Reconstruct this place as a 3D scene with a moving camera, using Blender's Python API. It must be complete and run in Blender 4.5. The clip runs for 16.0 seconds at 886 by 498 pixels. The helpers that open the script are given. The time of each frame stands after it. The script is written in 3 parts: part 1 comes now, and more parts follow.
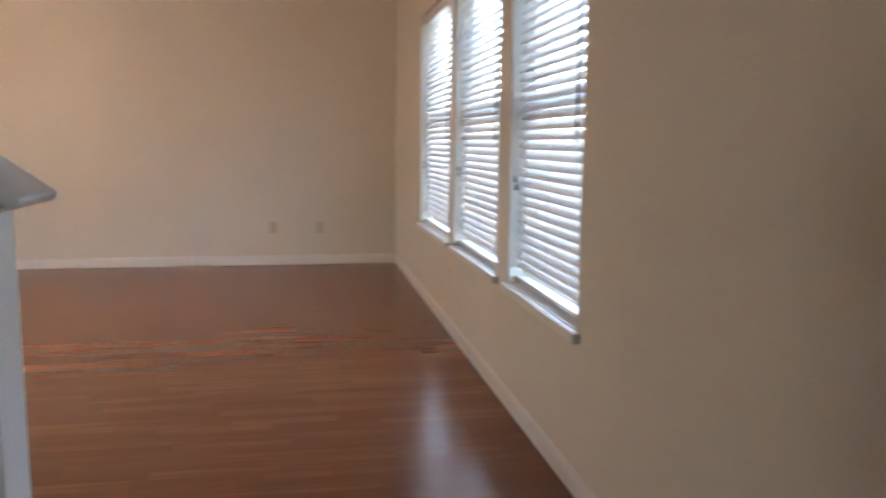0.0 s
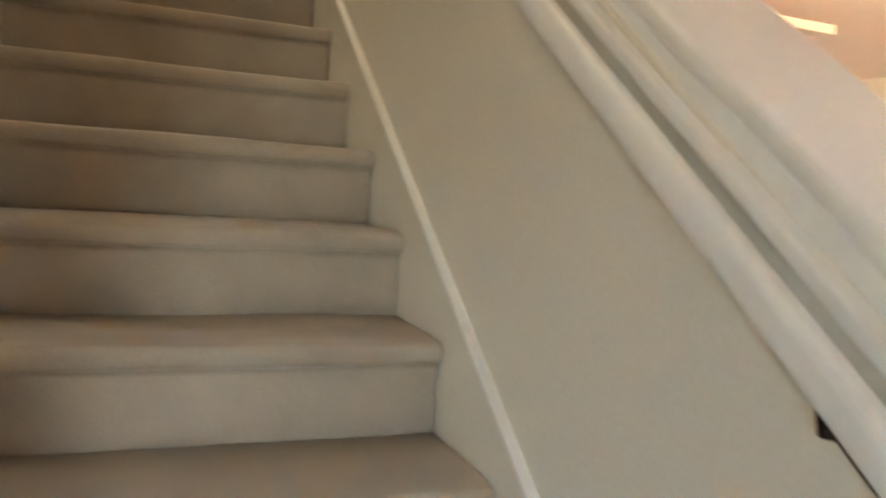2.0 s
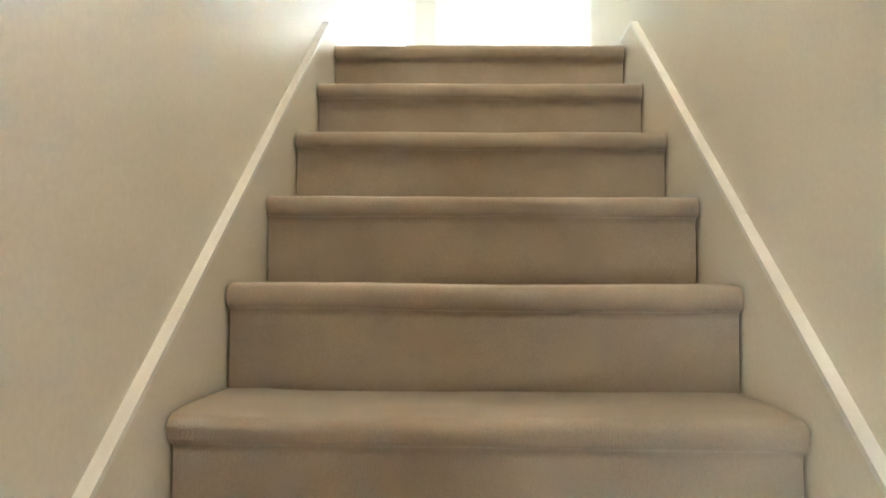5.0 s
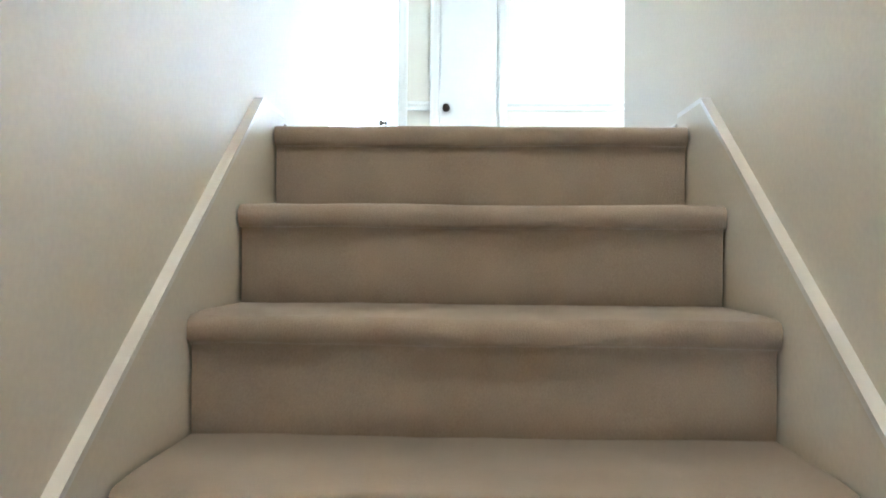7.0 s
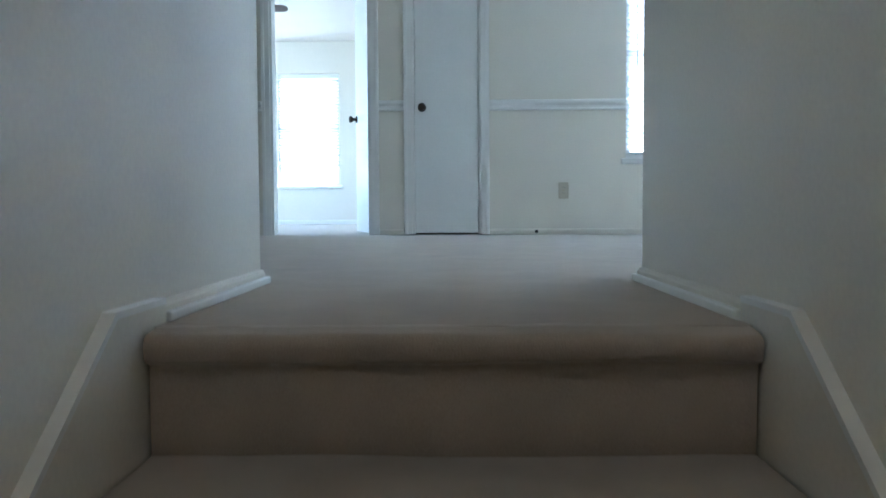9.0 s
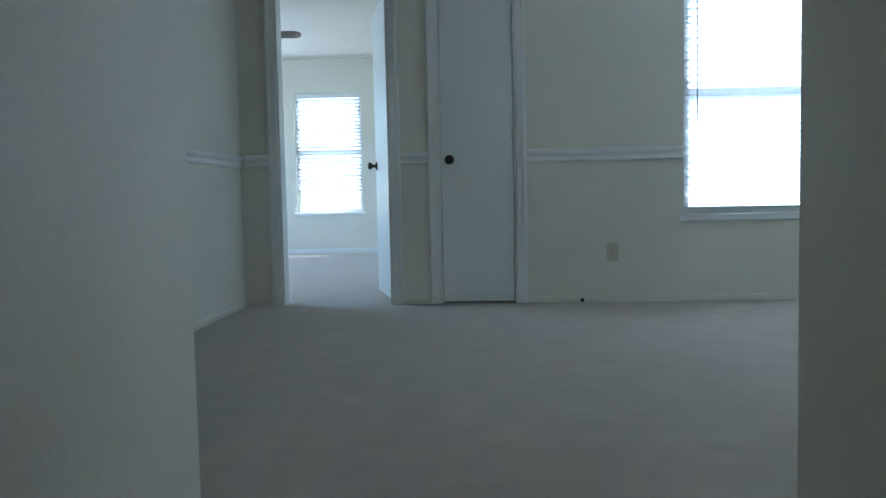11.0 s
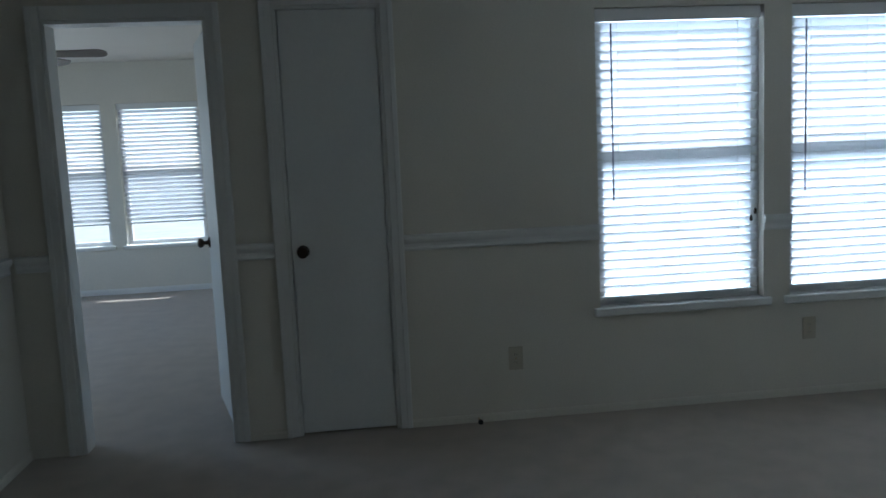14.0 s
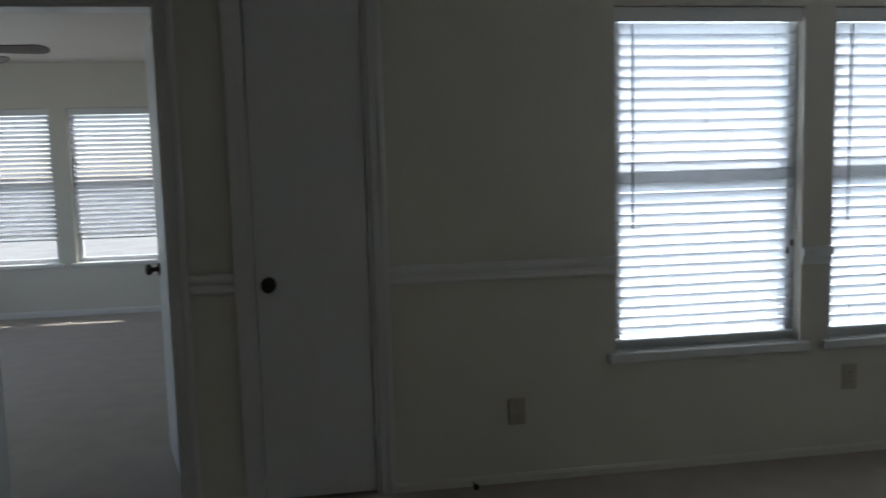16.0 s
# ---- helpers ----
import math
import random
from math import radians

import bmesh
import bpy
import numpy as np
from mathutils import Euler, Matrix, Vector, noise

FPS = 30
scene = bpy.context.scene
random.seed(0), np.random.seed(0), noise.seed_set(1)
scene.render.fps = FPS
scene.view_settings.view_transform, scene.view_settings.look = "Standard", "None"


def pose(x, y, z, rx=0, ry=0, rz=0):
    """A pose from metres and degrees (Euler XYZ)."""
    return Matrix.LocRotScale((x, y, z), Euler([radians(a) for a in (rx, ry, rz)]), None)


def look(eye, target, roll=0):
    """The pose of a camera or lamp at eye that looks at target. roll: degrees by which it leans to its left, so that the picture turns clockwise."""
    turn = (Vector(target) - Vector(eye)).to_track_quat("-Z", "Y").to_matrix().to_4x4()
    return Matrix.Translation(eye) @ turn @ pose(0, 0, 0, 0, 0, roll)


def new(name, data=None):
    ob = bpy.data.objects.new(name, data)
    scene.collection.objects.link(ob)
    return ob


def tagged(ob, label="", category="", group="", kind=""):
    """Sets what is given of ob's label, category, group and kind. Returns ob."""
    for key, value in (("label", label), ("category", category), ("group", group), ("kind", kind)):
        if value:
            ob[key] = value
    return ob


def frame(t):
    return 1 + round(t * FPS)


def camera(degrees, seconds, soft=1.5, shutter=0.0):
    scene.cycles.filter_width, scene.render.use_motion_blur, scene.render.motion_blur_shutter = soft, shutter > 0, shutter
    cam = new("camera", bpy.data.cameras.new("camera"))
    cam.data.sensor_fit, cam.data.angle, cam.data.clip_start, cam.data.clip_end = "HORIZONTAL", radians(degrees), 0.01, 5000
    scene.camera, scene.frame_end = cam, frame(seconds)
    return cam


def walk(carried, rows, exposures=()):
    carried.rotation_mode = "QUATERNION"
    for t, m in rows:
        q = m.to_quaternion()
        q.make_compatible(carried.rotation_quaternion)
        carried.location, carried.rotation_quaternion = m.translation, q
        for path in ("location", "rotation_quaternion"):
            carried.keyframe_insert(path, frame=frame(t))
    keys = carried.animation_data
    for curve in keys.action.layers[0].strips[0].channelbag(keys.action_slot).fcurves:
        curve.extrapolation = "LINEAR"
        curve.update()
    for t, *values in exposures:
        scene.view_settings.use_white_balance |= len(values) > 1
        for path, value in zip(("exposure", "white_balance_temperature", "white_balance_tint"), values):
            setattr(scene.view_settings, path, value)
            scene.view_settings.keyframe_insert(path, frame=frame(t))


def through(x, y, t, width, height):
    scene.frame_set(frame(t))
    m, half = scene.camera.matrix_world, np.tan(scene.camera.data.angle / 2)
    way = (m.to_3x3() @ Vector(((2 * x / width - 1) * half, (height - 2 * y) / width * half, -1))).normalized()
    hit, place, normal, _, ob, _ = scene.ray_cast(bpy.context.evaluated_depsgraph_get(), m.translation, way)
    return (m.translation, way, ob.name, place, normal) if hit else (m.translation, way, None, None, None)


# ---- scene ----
cam = camera(58.0, 16.0, soft=1.6, shutter=0.3)

PATH = [
    (0, (-0.722, -3.872, -1.39), (1.23, -4.217, -1.659), 0.49),
    (0.5, (-0.513, -4.006, -1.366), (1.444, -3.681, -1.622), 1.265),
    (1, (-0.334, -3.944, -1.342), (1.454, -3.077, -1.565), 1.725),
    (1.3, (-0.108, -3.929, -1.331), (1.414, -2.649, -1.541), 3.6),
    (1.5, (-0.02, -3.852, -1.33), (1.351, -2.411, -1.538), 4.5),
    (1.7, (0.089, -3.765, -1.32), (1.275, -2.176, -1.565), 4.6),
    (2, (0.296, -3.676, -1.375), (1.057, -1.833, -1.530), 3.9),
    (2.3, (0.446, -3.446, -1.35), (0.805, -1.482, -1.468), 1.3),
    (2.5, (0.443, -3.361, -1.296), (0.678, -1.378, -1.396), 1.8),
    (3, (0.444, -3.121, -1.249), (0.496, -1.122, -1.222), 1.9),
    (3.5, (0.468, -2.938, -1.129), (0.436, -0.94, -1.046), 0.9),
    (4, (0.453, -2.762, -1.012), (0.387, -0.767, -0.887), 0.5),
    (4.2, (0.442, -2.686, -0.964), (0.374, -0.692, -0.828), 0.5),
    (6.3, (0.414, -1.923, -0.432), (0.331, 0.075, -0.392), 0.4),
    (6.5, (0.433, -1.858, -0.388), (0.331, 0.139, -0.354), 0.1),
    (7, (0.425, -1.691, -0.287), (0.354, 0.308, -0.262), 0.4),
    (7.5, (0.416, -1.542, -0.165), (0.392, 0.457, -0.188), 0.3),
    (8, (0.455, -1.4, -0.068), (0.412, 0.599, -0.118), -0.2),
    (8.5, (0.439, -1.273, 0.022), (0.423, 0.726, -0.054), 0.5),
    (9, (0.444, -1.122, 0.17), (0.416, 0.875, 0.075), -0.3),
    (9.5, (0.491, -0.944, 0.289), (0.403, 1.052, 0.188), -1.8),
    (9.7, (0.472, -0.896, 0.331), (0.383, 1.1, 0.233), -0.6),
    (12, (0.42, 0.029, 0.919), (0.322, 2.02, 0.755), -1.94),
    (12.5, (0.441, 0.217, 1.019), (0.376, 2.208, 0.841), -2.02),
    (13, (0.465, 0.415, 1.163), (0.462, 2.404, 0.957), -2.34),
    (13.5, (0.454, 0.592, 1.268), (0.552, 2.577, 1.041), -2.6),
    (14, (0.451, 0.785, 1.351), (0.676, 2.757, 1.107), -2.58),
    (14.5, (0.47, 0.949, 1.374), (0.821, 2.904, 1.138), -2.21),
    (15, (0.564, 1.064, 1.373), (1.002, 3.002, 1.147), -1.79),
    (15.5, (0.591, 1.183, 1.382), (1.041, 3.119, 1.157), -1.68),
    (16, (0.428, 1.376, 1.368), (0.731, 3.341, 1.155), -1.56),
]
EXPOSE = [(0.0, 3.5, 6300, 10), (0.5, 3.5, 6500, 10), (1.0, 3.7, 7600, 12), (1.5, 4.2, 8000, 11), (2.0, 5.1, 7500, 8), (2.5, 5.75, 7000, 4), (4.0, 6.2, 6400, 1), (7.0, 5.85, 5250, 5),
          (8.0, 5.1, 4900, 4), (9.0, 3.8, 4800, 4), (9.5, 3.4, 4800, 4), (12.0, 2.45, 5000, 0), (13.5, 1.6, 5150, 4), (14.5, 1.1, 5450, 8), (16.0, 0.95, 5900, 11)]
walk(cam, [(t, look(e, g, r)) for t, e, g, r in PATH], EXPOSE)

# ---------------------------------------------------------------- light
SUN_EL, SUN_AZ = 51.0, 29.0        # height, and degrees from +y towards +x
world = bpy.data.worlds.new("sky")
scene.world = world
world.use_nodes = True
wn = world.node_tree
sky = wn.nodes.new("ShaderNodeTexSky")
sky.sky_type = "NISHITA"
sky.sun_disc = False
sky.sun_elevation, sky.sun_rotation = radians(SUN_EL), radians(SUN_AZ)
bg = wn.nodes["Background"]
bg.inputs["Strength"].default_value = 0.15
wn.links.new(sky.outputs["Color"], bg.inputs["Color"])
sun = new("sun", bpy.data.lights.new("sun", "SUN"))
sun.data.energy, sun.data.angle, sun.data.color = 3.0, radians(0.5), (1.0, 0.95, 0.87)
# daylight behind living room and loft back blinds; added fill, loft and bedroom sides
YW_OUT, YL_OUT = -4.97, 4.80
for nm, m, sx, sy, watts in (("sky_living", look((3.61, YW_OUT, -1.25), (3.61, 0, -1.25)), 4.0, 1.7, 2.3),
                             ("fill_loft_side", look((4.93, 2.55, 1.33), (0, 2.55, 1.0)), 1.6, 1.4, 1.2),
                             ("sky_loft_back", look((2.6, YL_OUT, 1.27), (2.6, 0, 1.0)), 1.9, 1.45, 10.0),
                             ("fill_bedroom_side", look((-3.63, 6.9, 1.3), (0, 6.9, 0.9)), 2.0, 1.4, 5.5)):
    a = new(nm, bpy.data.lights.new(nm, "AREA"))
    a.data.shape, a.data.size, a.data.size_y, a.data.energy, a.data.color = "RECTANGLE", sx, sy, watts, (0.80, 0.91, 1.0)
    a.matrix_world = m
sd = Vector((math.sin(radians(SUN_AZ)) * math.cos(radians(SUN_EL)), math.cos(radians(SUN_AZ)) * math.cos(radians(SUN_EL)), math.sin(radians(SUN_EL))))
sun.matrix_world = look(sd * 40, (0, 0, 0))


# ---------------------------------------------------------------- materials
def material(name, color, rough=0.6, metal=0.0, vary=0.06, scale=3.0, fine=180.0, bump=0.1, depth=0.002, stretch=(1, 1, 1), spec=0.5, through=0.0, sheen=0.0):
    """A surface with stains at two scales and fine relief."""
    m = bpy.data.materials.new(name)
    m.use_nodes = True
    nt = m.node_tree
    b = nt.nodes["Principled BSDF"]
    b.inputs["Roughness"].default_value, b.inputs["Metallic"].default_value = rough, metal
    b.inputs["Specular IOR Level"].default_value = spec
    b.inputs["Sheen Weight"].default_value, b.inputs["Sheen Roughness"].default_value = sheen, 0.45
    co = nt.nodes.new("ShaderNodeNewGeometry")
    mp = nt.nodes.new("ShaderNodeMapping")
    mp.inputs["Scale"].default_value = stretch
    nt.links.new(co.outputs["Position"], mp.inputs["Vector"])
    big, small = nt.nodes.new("ShaderNodeTexNoise"), nt.nodes.new("ShaderNodeTexNoise")
    big.inputs["Scale"].default_value, small.inputs["Scale"].default_value = scale, fine
    big.inputs["Detail"].default_value = 5
    small.inputs["Detail"].default_value = 3
    add = nt.nodes.new("ShaderNodeMath")
    add.operation = "ADD"
    for n in (big, small):
        nt.links.new(mp.outputs["Vector"], n.inputs["Vector"])
    nt.links.new(big.outputs["Fac"], add.inputs[0])
    nt.links.new(small.outputs["Fac"], add.inputs[1])
    ramp = nt.nodes.new("ShaderNodeMapRange")
    ramp.inputs["From Min"].default_value, ramp.inputs["From Max"].default_value = 0.6, 1.4
    ramp.inputs["To Min"].default_value, ramp.inputs["To Max"].default_value = 1 - vary, 1 + vary
    nt.links.new(add.outputs[0], ramp.inputs["Value"])
    mul = nt.nodes.new("ShaderNodeVectorMath")
    mul.operation = "SCALE"
    mul.inputs[0].default_value = color
    nt.links.new(ramp.outputs["Result"], mul.inputs["Scale"])
    out = mul.outputs["Vector"]
    nt.links.new(out, b.inputs["Base Color"])
    bp = nt.nodes.new("ShaderNodeBump")
    bp.inputs["Strength"].default_value, bp.inputs["Distance"].default_value = bump, depth
    nt.links.new(small.outputs["Fac"], bp.inputs["Height"])
    nt.links.new(bp.outputs["Normal"], b.inputs["Normal"])
    if through:
        tr = nt.nodes.new("ShaderNodeBsdfTranslucent")
        tr.inputs["Color"].default_value = (*color, 1)
        mix = nt.nodes.new("ShaderNodeMixShader")
        mix.inputs["Fac"].default_value = through
        nt.links.new(b.outputs[0], mix.inputs[1])
        nt.links.new(tr.outputs[0], mix.inputs[2])
        nt.links.new(mix.outputs[0], nt.nodes["Material Output"].inputs["Surface"])
    return m


PAINT = material("cream wall paint", (0.735, 0.70, 0.615), 0.55, vary=0.06, scale=1.3, fine=110, bump=0.12, depth=0.003, spec=0.35)
CEILING = material("white textured ceiling", (0.74, 0.70, 0.64), 0.8, vary=0.04, scale=2, fine=60, bump=0.4, depth=0.004)
TRIM = material("white trim paint", (0.80, 0.795, 0.765), 0.35, vary=0.03, scale=4, fine=60, bump=0.05)
DOORW = material("white door paint", (0.77, 0.775, 0.755), 0.4, vary=0.03, scale=2.5, fine=70, bump=0.06)
CARPET = material("beige carpet", (0.42, 0.36, 0.295), 0.95, vary=0.17, scale=7, fine=420, bump=0.4, depth=0.004, spec=0.1, sheen=0.35)
BRONZE = material("dark bronze", (0.06, 0.045, 0.035), 0.3, 1.0, vary=0.1, bump=0.02)
BRASS = material("aged brass", (0.42, 0.30, 0.14), 0.35, 1.0, vary=0.1, bump=0.02)
SLAT = material("white vinyl slat", (0.84, 0.85, 0.86), 0.4, vary=0.02, bump=0.02, through=0.48)
# same slat shape as SLAT, only made less translucent
SLATB = material("white vinyl slat, less translucent", (0.82, 0.83, 0.85), 0.4, vary=0.02, bump=0.02, through=0.08)
VINYL = material("white vinyl frame", (0.80, 0.80, 0.78), 0.35, vary=0.02, bump=0.02)
CORD = material("white cord", (0.75, 0.74, 0.70), 0.8, vary=0.05)
DARKROD = material("grey tilt rod", (0.25, 0.27, 0.32), 0.25, vary=0.05, bump=0.02)
PLATE = material("almond plastic plate", (0.52, 0.47, 0.37), 0.4, vary=0.03, bump=0.02)
PLATEW = material("almond plate", (0.62, 0.55, 0.43), 0.4, vary=0.03, bump=0.02)
BLACK = material("black rubber", (0.02, 0.02, 0.02), 0.6, vary=0.1)
BLADE = material("grey brown fan blade", (0.16, 0.13, 0.11), 0.4, vary=0.15, scale=6, stretch=(1, 8, 1), bump=0.05)
GROUND = material("dry lawn", (0.33, 0.31, 0.25), 0.95, vary=0.25, scale=0.6, fine=20, bump=0.5)
SIDING = material("pale siding", (0.55, 0.50, 0.43), 0.8, vary=0.06, scale=1.0, fine=30, bump=0.1)


def lamp_glass(name, color, strength):
    m = bpy.data.materials.new(name)
    m.use_nodes = True
    b = m.node_tree.nodes["Principled BSDF"]
    b.inputs["Base Color"].default_value = (0.95, 0.9, 0.8, 1)
    b.inputs["Emission Color"].default_value = (*color, 1)
    b.inputs["Emission Strength"].default_value = strength
    return m


def glass():
    m = bpy.data.materials.new("window glass")
    m.use_nodes = True
    b = m.node_tree.nodes["Principled BSDF"]
    b.inputs["Base Color"].default_value = (1, 1, 1, 1)
    b.inputs["Transmission Weight"].default_value = 1
    b.inputs["Roughness"].default_value = 0
    b.inputs["IOR"].default_value = 1.05
    return m


def wood_floor(name, by_object):
    """Reddish brown strip laminate: three strips to the plank, grain along y."""
    m = bpy.data.materials.new(name)
    m.use_nodes = True
    nt = m.node_tree
    b = nt.nodes["Principled BSDF"]
    geo = nt.nodes.new("ShaderNodeNewGeometry")
    if by_object:
        rnd = nt.nodes.new("ShaderNodeObjectInfo").outputs["Random"]
    else:
        rnd = geo.outputs["Random Per Island"]
    off = nt.nodes.new("ShaderNodeVectorMath")
    off.operation = "SCALE"
    off.inputs[0].default_value = (31.0, 17.0, 5.0)
    nt.links.new(rnd, off.inputs["Scale"])
    pos = nt.nodes.new("ShaderNodeVectorMath")
    nt.links.new(geo.outputs["Position"], pos.inputs[0])
    nt.links.new(off.outputs["Vector"], pos.inputs[1])
    grains = []
    for stretch, sc, det in (((14, 0.9, 1), 2.2, 6), ((60, 1.6, 1), 3.0, 3), ((3, 0.5, 1), 1.0, 2)):
        mp = nt.nodes.new("ShaderNodeMapping")
        mp.inputs["Scale"].default_value = stretch
        nt.links.new(pos.outputs["Vector"], mp.inputs["Vector"])
        n = nt.nodes.new("ShaderNodeTexNoise")
        n.inputs["Scale"].default_value, n.inputs["Detail"].default_value = sc, det
        n.inputs["Distortion"].default_value = 0.25
        nt.links.new(mp.outputs["Vector"], n.inputs["Vector"])
        grains.append(n.outputs["Fac"])
    # three strips to the plank, each cut into staggered lengths
    sep = nt.nodes.new("ShaderNodeSeparateXYZ")
    nt.links.new(geo.outputs["Position"], sep.inputs[0])

    def calc(op, a, b=None):
        n = nt.nodes.new("ShaderNodeMath")
        n.operation = op
        for k, v in enumerate((a, b)):
            if isinstance(v, (int, float)):
                n.inputs[k].default_value = v
            elif v is not None:
                nt.links.new(v, n.inputs[k])
        return n.outputs[0]

    strip = calc("FLOOR", calc("MULTIPLY", sep.outputs["X"], 1 / 0.064))
    shift = calc("MULTIPLY", calc("SINE", calc("MULTIPLY", strip, 12.9898)), 7.31)
    length = calc("FLOOR", calc("ADD", calc("MULTIPLY", sep.outputs["Y"], 1 / 0.46), shift))
    cell = nt.nodes.new("ShaderNodeCombineXYZ")
    nt.links.new(strip, cell.inputs[0])
    nt.links.new(length, cell.inputs[1])
    white = nt.nodes.new("ShaderNodeTexWhiteNoise")
    nt.links.new(cell.outputs[0], white.inputs["Vector"])
    a0 = nt.nodes.new("ShaderNodeMath")
    a0.operation = "MULTIPLY_ADD"
    a0.inputs[1].default_value = 0.32
    nt.links.new(white.outputs["Value"], a0.inputs[0])
    nt.links.new(calc("MULTIPLY", grains[0], 0.70), a0.inputs[2])
    a1 = nt.nodes.new("ShaderNodeMath")
    a1.operation = "MULTIPLY_ADD"
    a1.inputs[1].default_value = 0.08
    nt.links.new(grains[1], a1.inputs[0])
    nt.links.new(a0.outputs[0], a1.inputs[2])
    a2 = nt.nodes.new("ShaderNodeMath")
    a2.operation = "MULTIPLY_ADD"
    a2.inputs[1].default_value = 0.08
    nt.links.new(rnd, a2.inputs[0])
    nt.links.new(a1.outputs[0], a2.inputs[2])
    ramp = nt.nodes.new("ShaderNodeValToRGB")
    e = ramp.color_ramp.elements
    e[0].position, e[0].color = 0.30, (0.170, 0.057, 0.023, 1)
    e[1].position, e[1].color = 0.92, (0.280, 0.104, 0.043, 1)
    mid = ramp.color_ramp.elements.new(0.66)
    mid.color = (0.205, 0.072, 0.029, 1)
    nt.links.new(a2.outputs[0], ramp.inputs["Fac"])
    nt.links.new(ramp.outputs["Color"], b.inputs["Base Color"])
    b.inputs["Roughness"].default_value = 0.22
    b.inputs["Specular IOR Level"].default_value = 0.4
    bp = nt.nodes.new("ShaderNodeBump")
    bp.inputs["Strength"].default_value, bp.inputs["Distance"].default_value = 0.02, 0.001
    nt.links.new(grains[1], bp.inputs["Height"])
    nt.links.new(bp.outputs["Normal"], b.inputs["Normal"])
    return m


LAMPGLASS = lamp_glass("frosted lamp glass", (1.0, 0.70, 0.49), 16.0)
DOMEGLASS = lamp_glass("frosted dome glass", (1.0, 0.80, 0.58), 2.3)
GLASS = glass()
WOOD = wood_floor("cherry laminate plank", True)
WOODFAR = wood_floor("cherry laminate planks", False)


# ---------------------------------------------------------------- mesh helpers
def mesh_of(name, bm, mat):
    bmesh.ops.recalc_face_normals(bm, faces=bm.faces)
    me = bpy.data.meshes.new(name)
    bm.to_mesh(me)
    bm.free()
    me.materials.append(mat)
    return me


def part(name, bm, mat, parent=None, label="", smooth=False):
    me = mesh_of(name, bm, mat)
    if smooth:
        for p in me.polygons:
            p.use_smooth = True
    ob = new(name, me)
    if parent:
        ob.parent = parent
    return tagged(ob, label) if label else ob


def box(bm, x0, x1, y0, y1, z0, z1, bevel=0.0, seg=2):
    r = bmesh.ops.create_cube(bm, size=1)
    vs = r["verts"]
    bmesh.ops.transform(bm, matrix=Matrix.Translation(((x0 + x1) / 2, (y0 + y1) / 2, (z0 + z1) / 2)) @ Matrix.Diagonal((x1 - x0, y1 - y0, z1 - z0, 1)), verts=vs)
    if bevel:
        es = list({e for v in vs for e in v.link_edges})
        bmesh.ops.bevel(bm, geom=es, offset=bevel, segments=seg, affect="EDGES", profile=0.5)
    return bm


def boxbm(*a, **k):
    return box(bmesh.new(), *a, **k)


def rod(bm, p, q, r, n=12):
    p, q = Vector(p), Vector(q)
    c = bmesh.ops.create_cone(bm, cap_ends=True, segments=n, radius1=r, radius2=r, depth=(q - p).length)
    m = Matrix.Translation((p + q) / 2) @ (q - p).to_track_quat("Z", "Y").to_matrix().to_4x4()
    bmesh.ops.transform(bm, matrix=m, verts=c["verts"])
    return bm


def lathe(bm, profile, n=20, m=None):
    """Turns (radius, height) pairs round z."""
    rings = []
    for r, h in profile:
        rings.append([bm.verts.new((r * math.cos(2 * math.pi * k / n), r * math.sin(2 * math.pi * k / n), h)) for k in range(n)])
    for a, b in zip(rings, rings[1:]):
        for k in range(n):
            bm.faces.new((a[k], a[(k + 1) % n], b[(k + 1) % n], b[k]))
    for ring in (rings[0], rings[-1]):
        bm.faces.new(ring)
    if m:
        bmesh.ops.transform(bm, matrix=m, verts=[v for ring in rings for v in ring])
    return bm


def prism(bm, outline, along, v0, v1):
    """Extrudes an outline in the two other axes along 'x', 'y' or 'z'."""
    def at(a, b, v):
        return {"x": (v, a, b), "y": (a, v, b), "z": (a, b, v)}[along]
    lo = [bm.verts.new(at(a, b, v0)) for a, b in outline]
    hi = [bm.verts.new(at(a, b, v1)) for a, b in outline]
    bm.faces.new(lo)
    bm.faces.new(hi)
    for k in range(len(lo)):
        j = (k + 1) % len(lo)
        bm.faces.new((lo[k], lo[j], hi[j], hi[k]))
    return bm


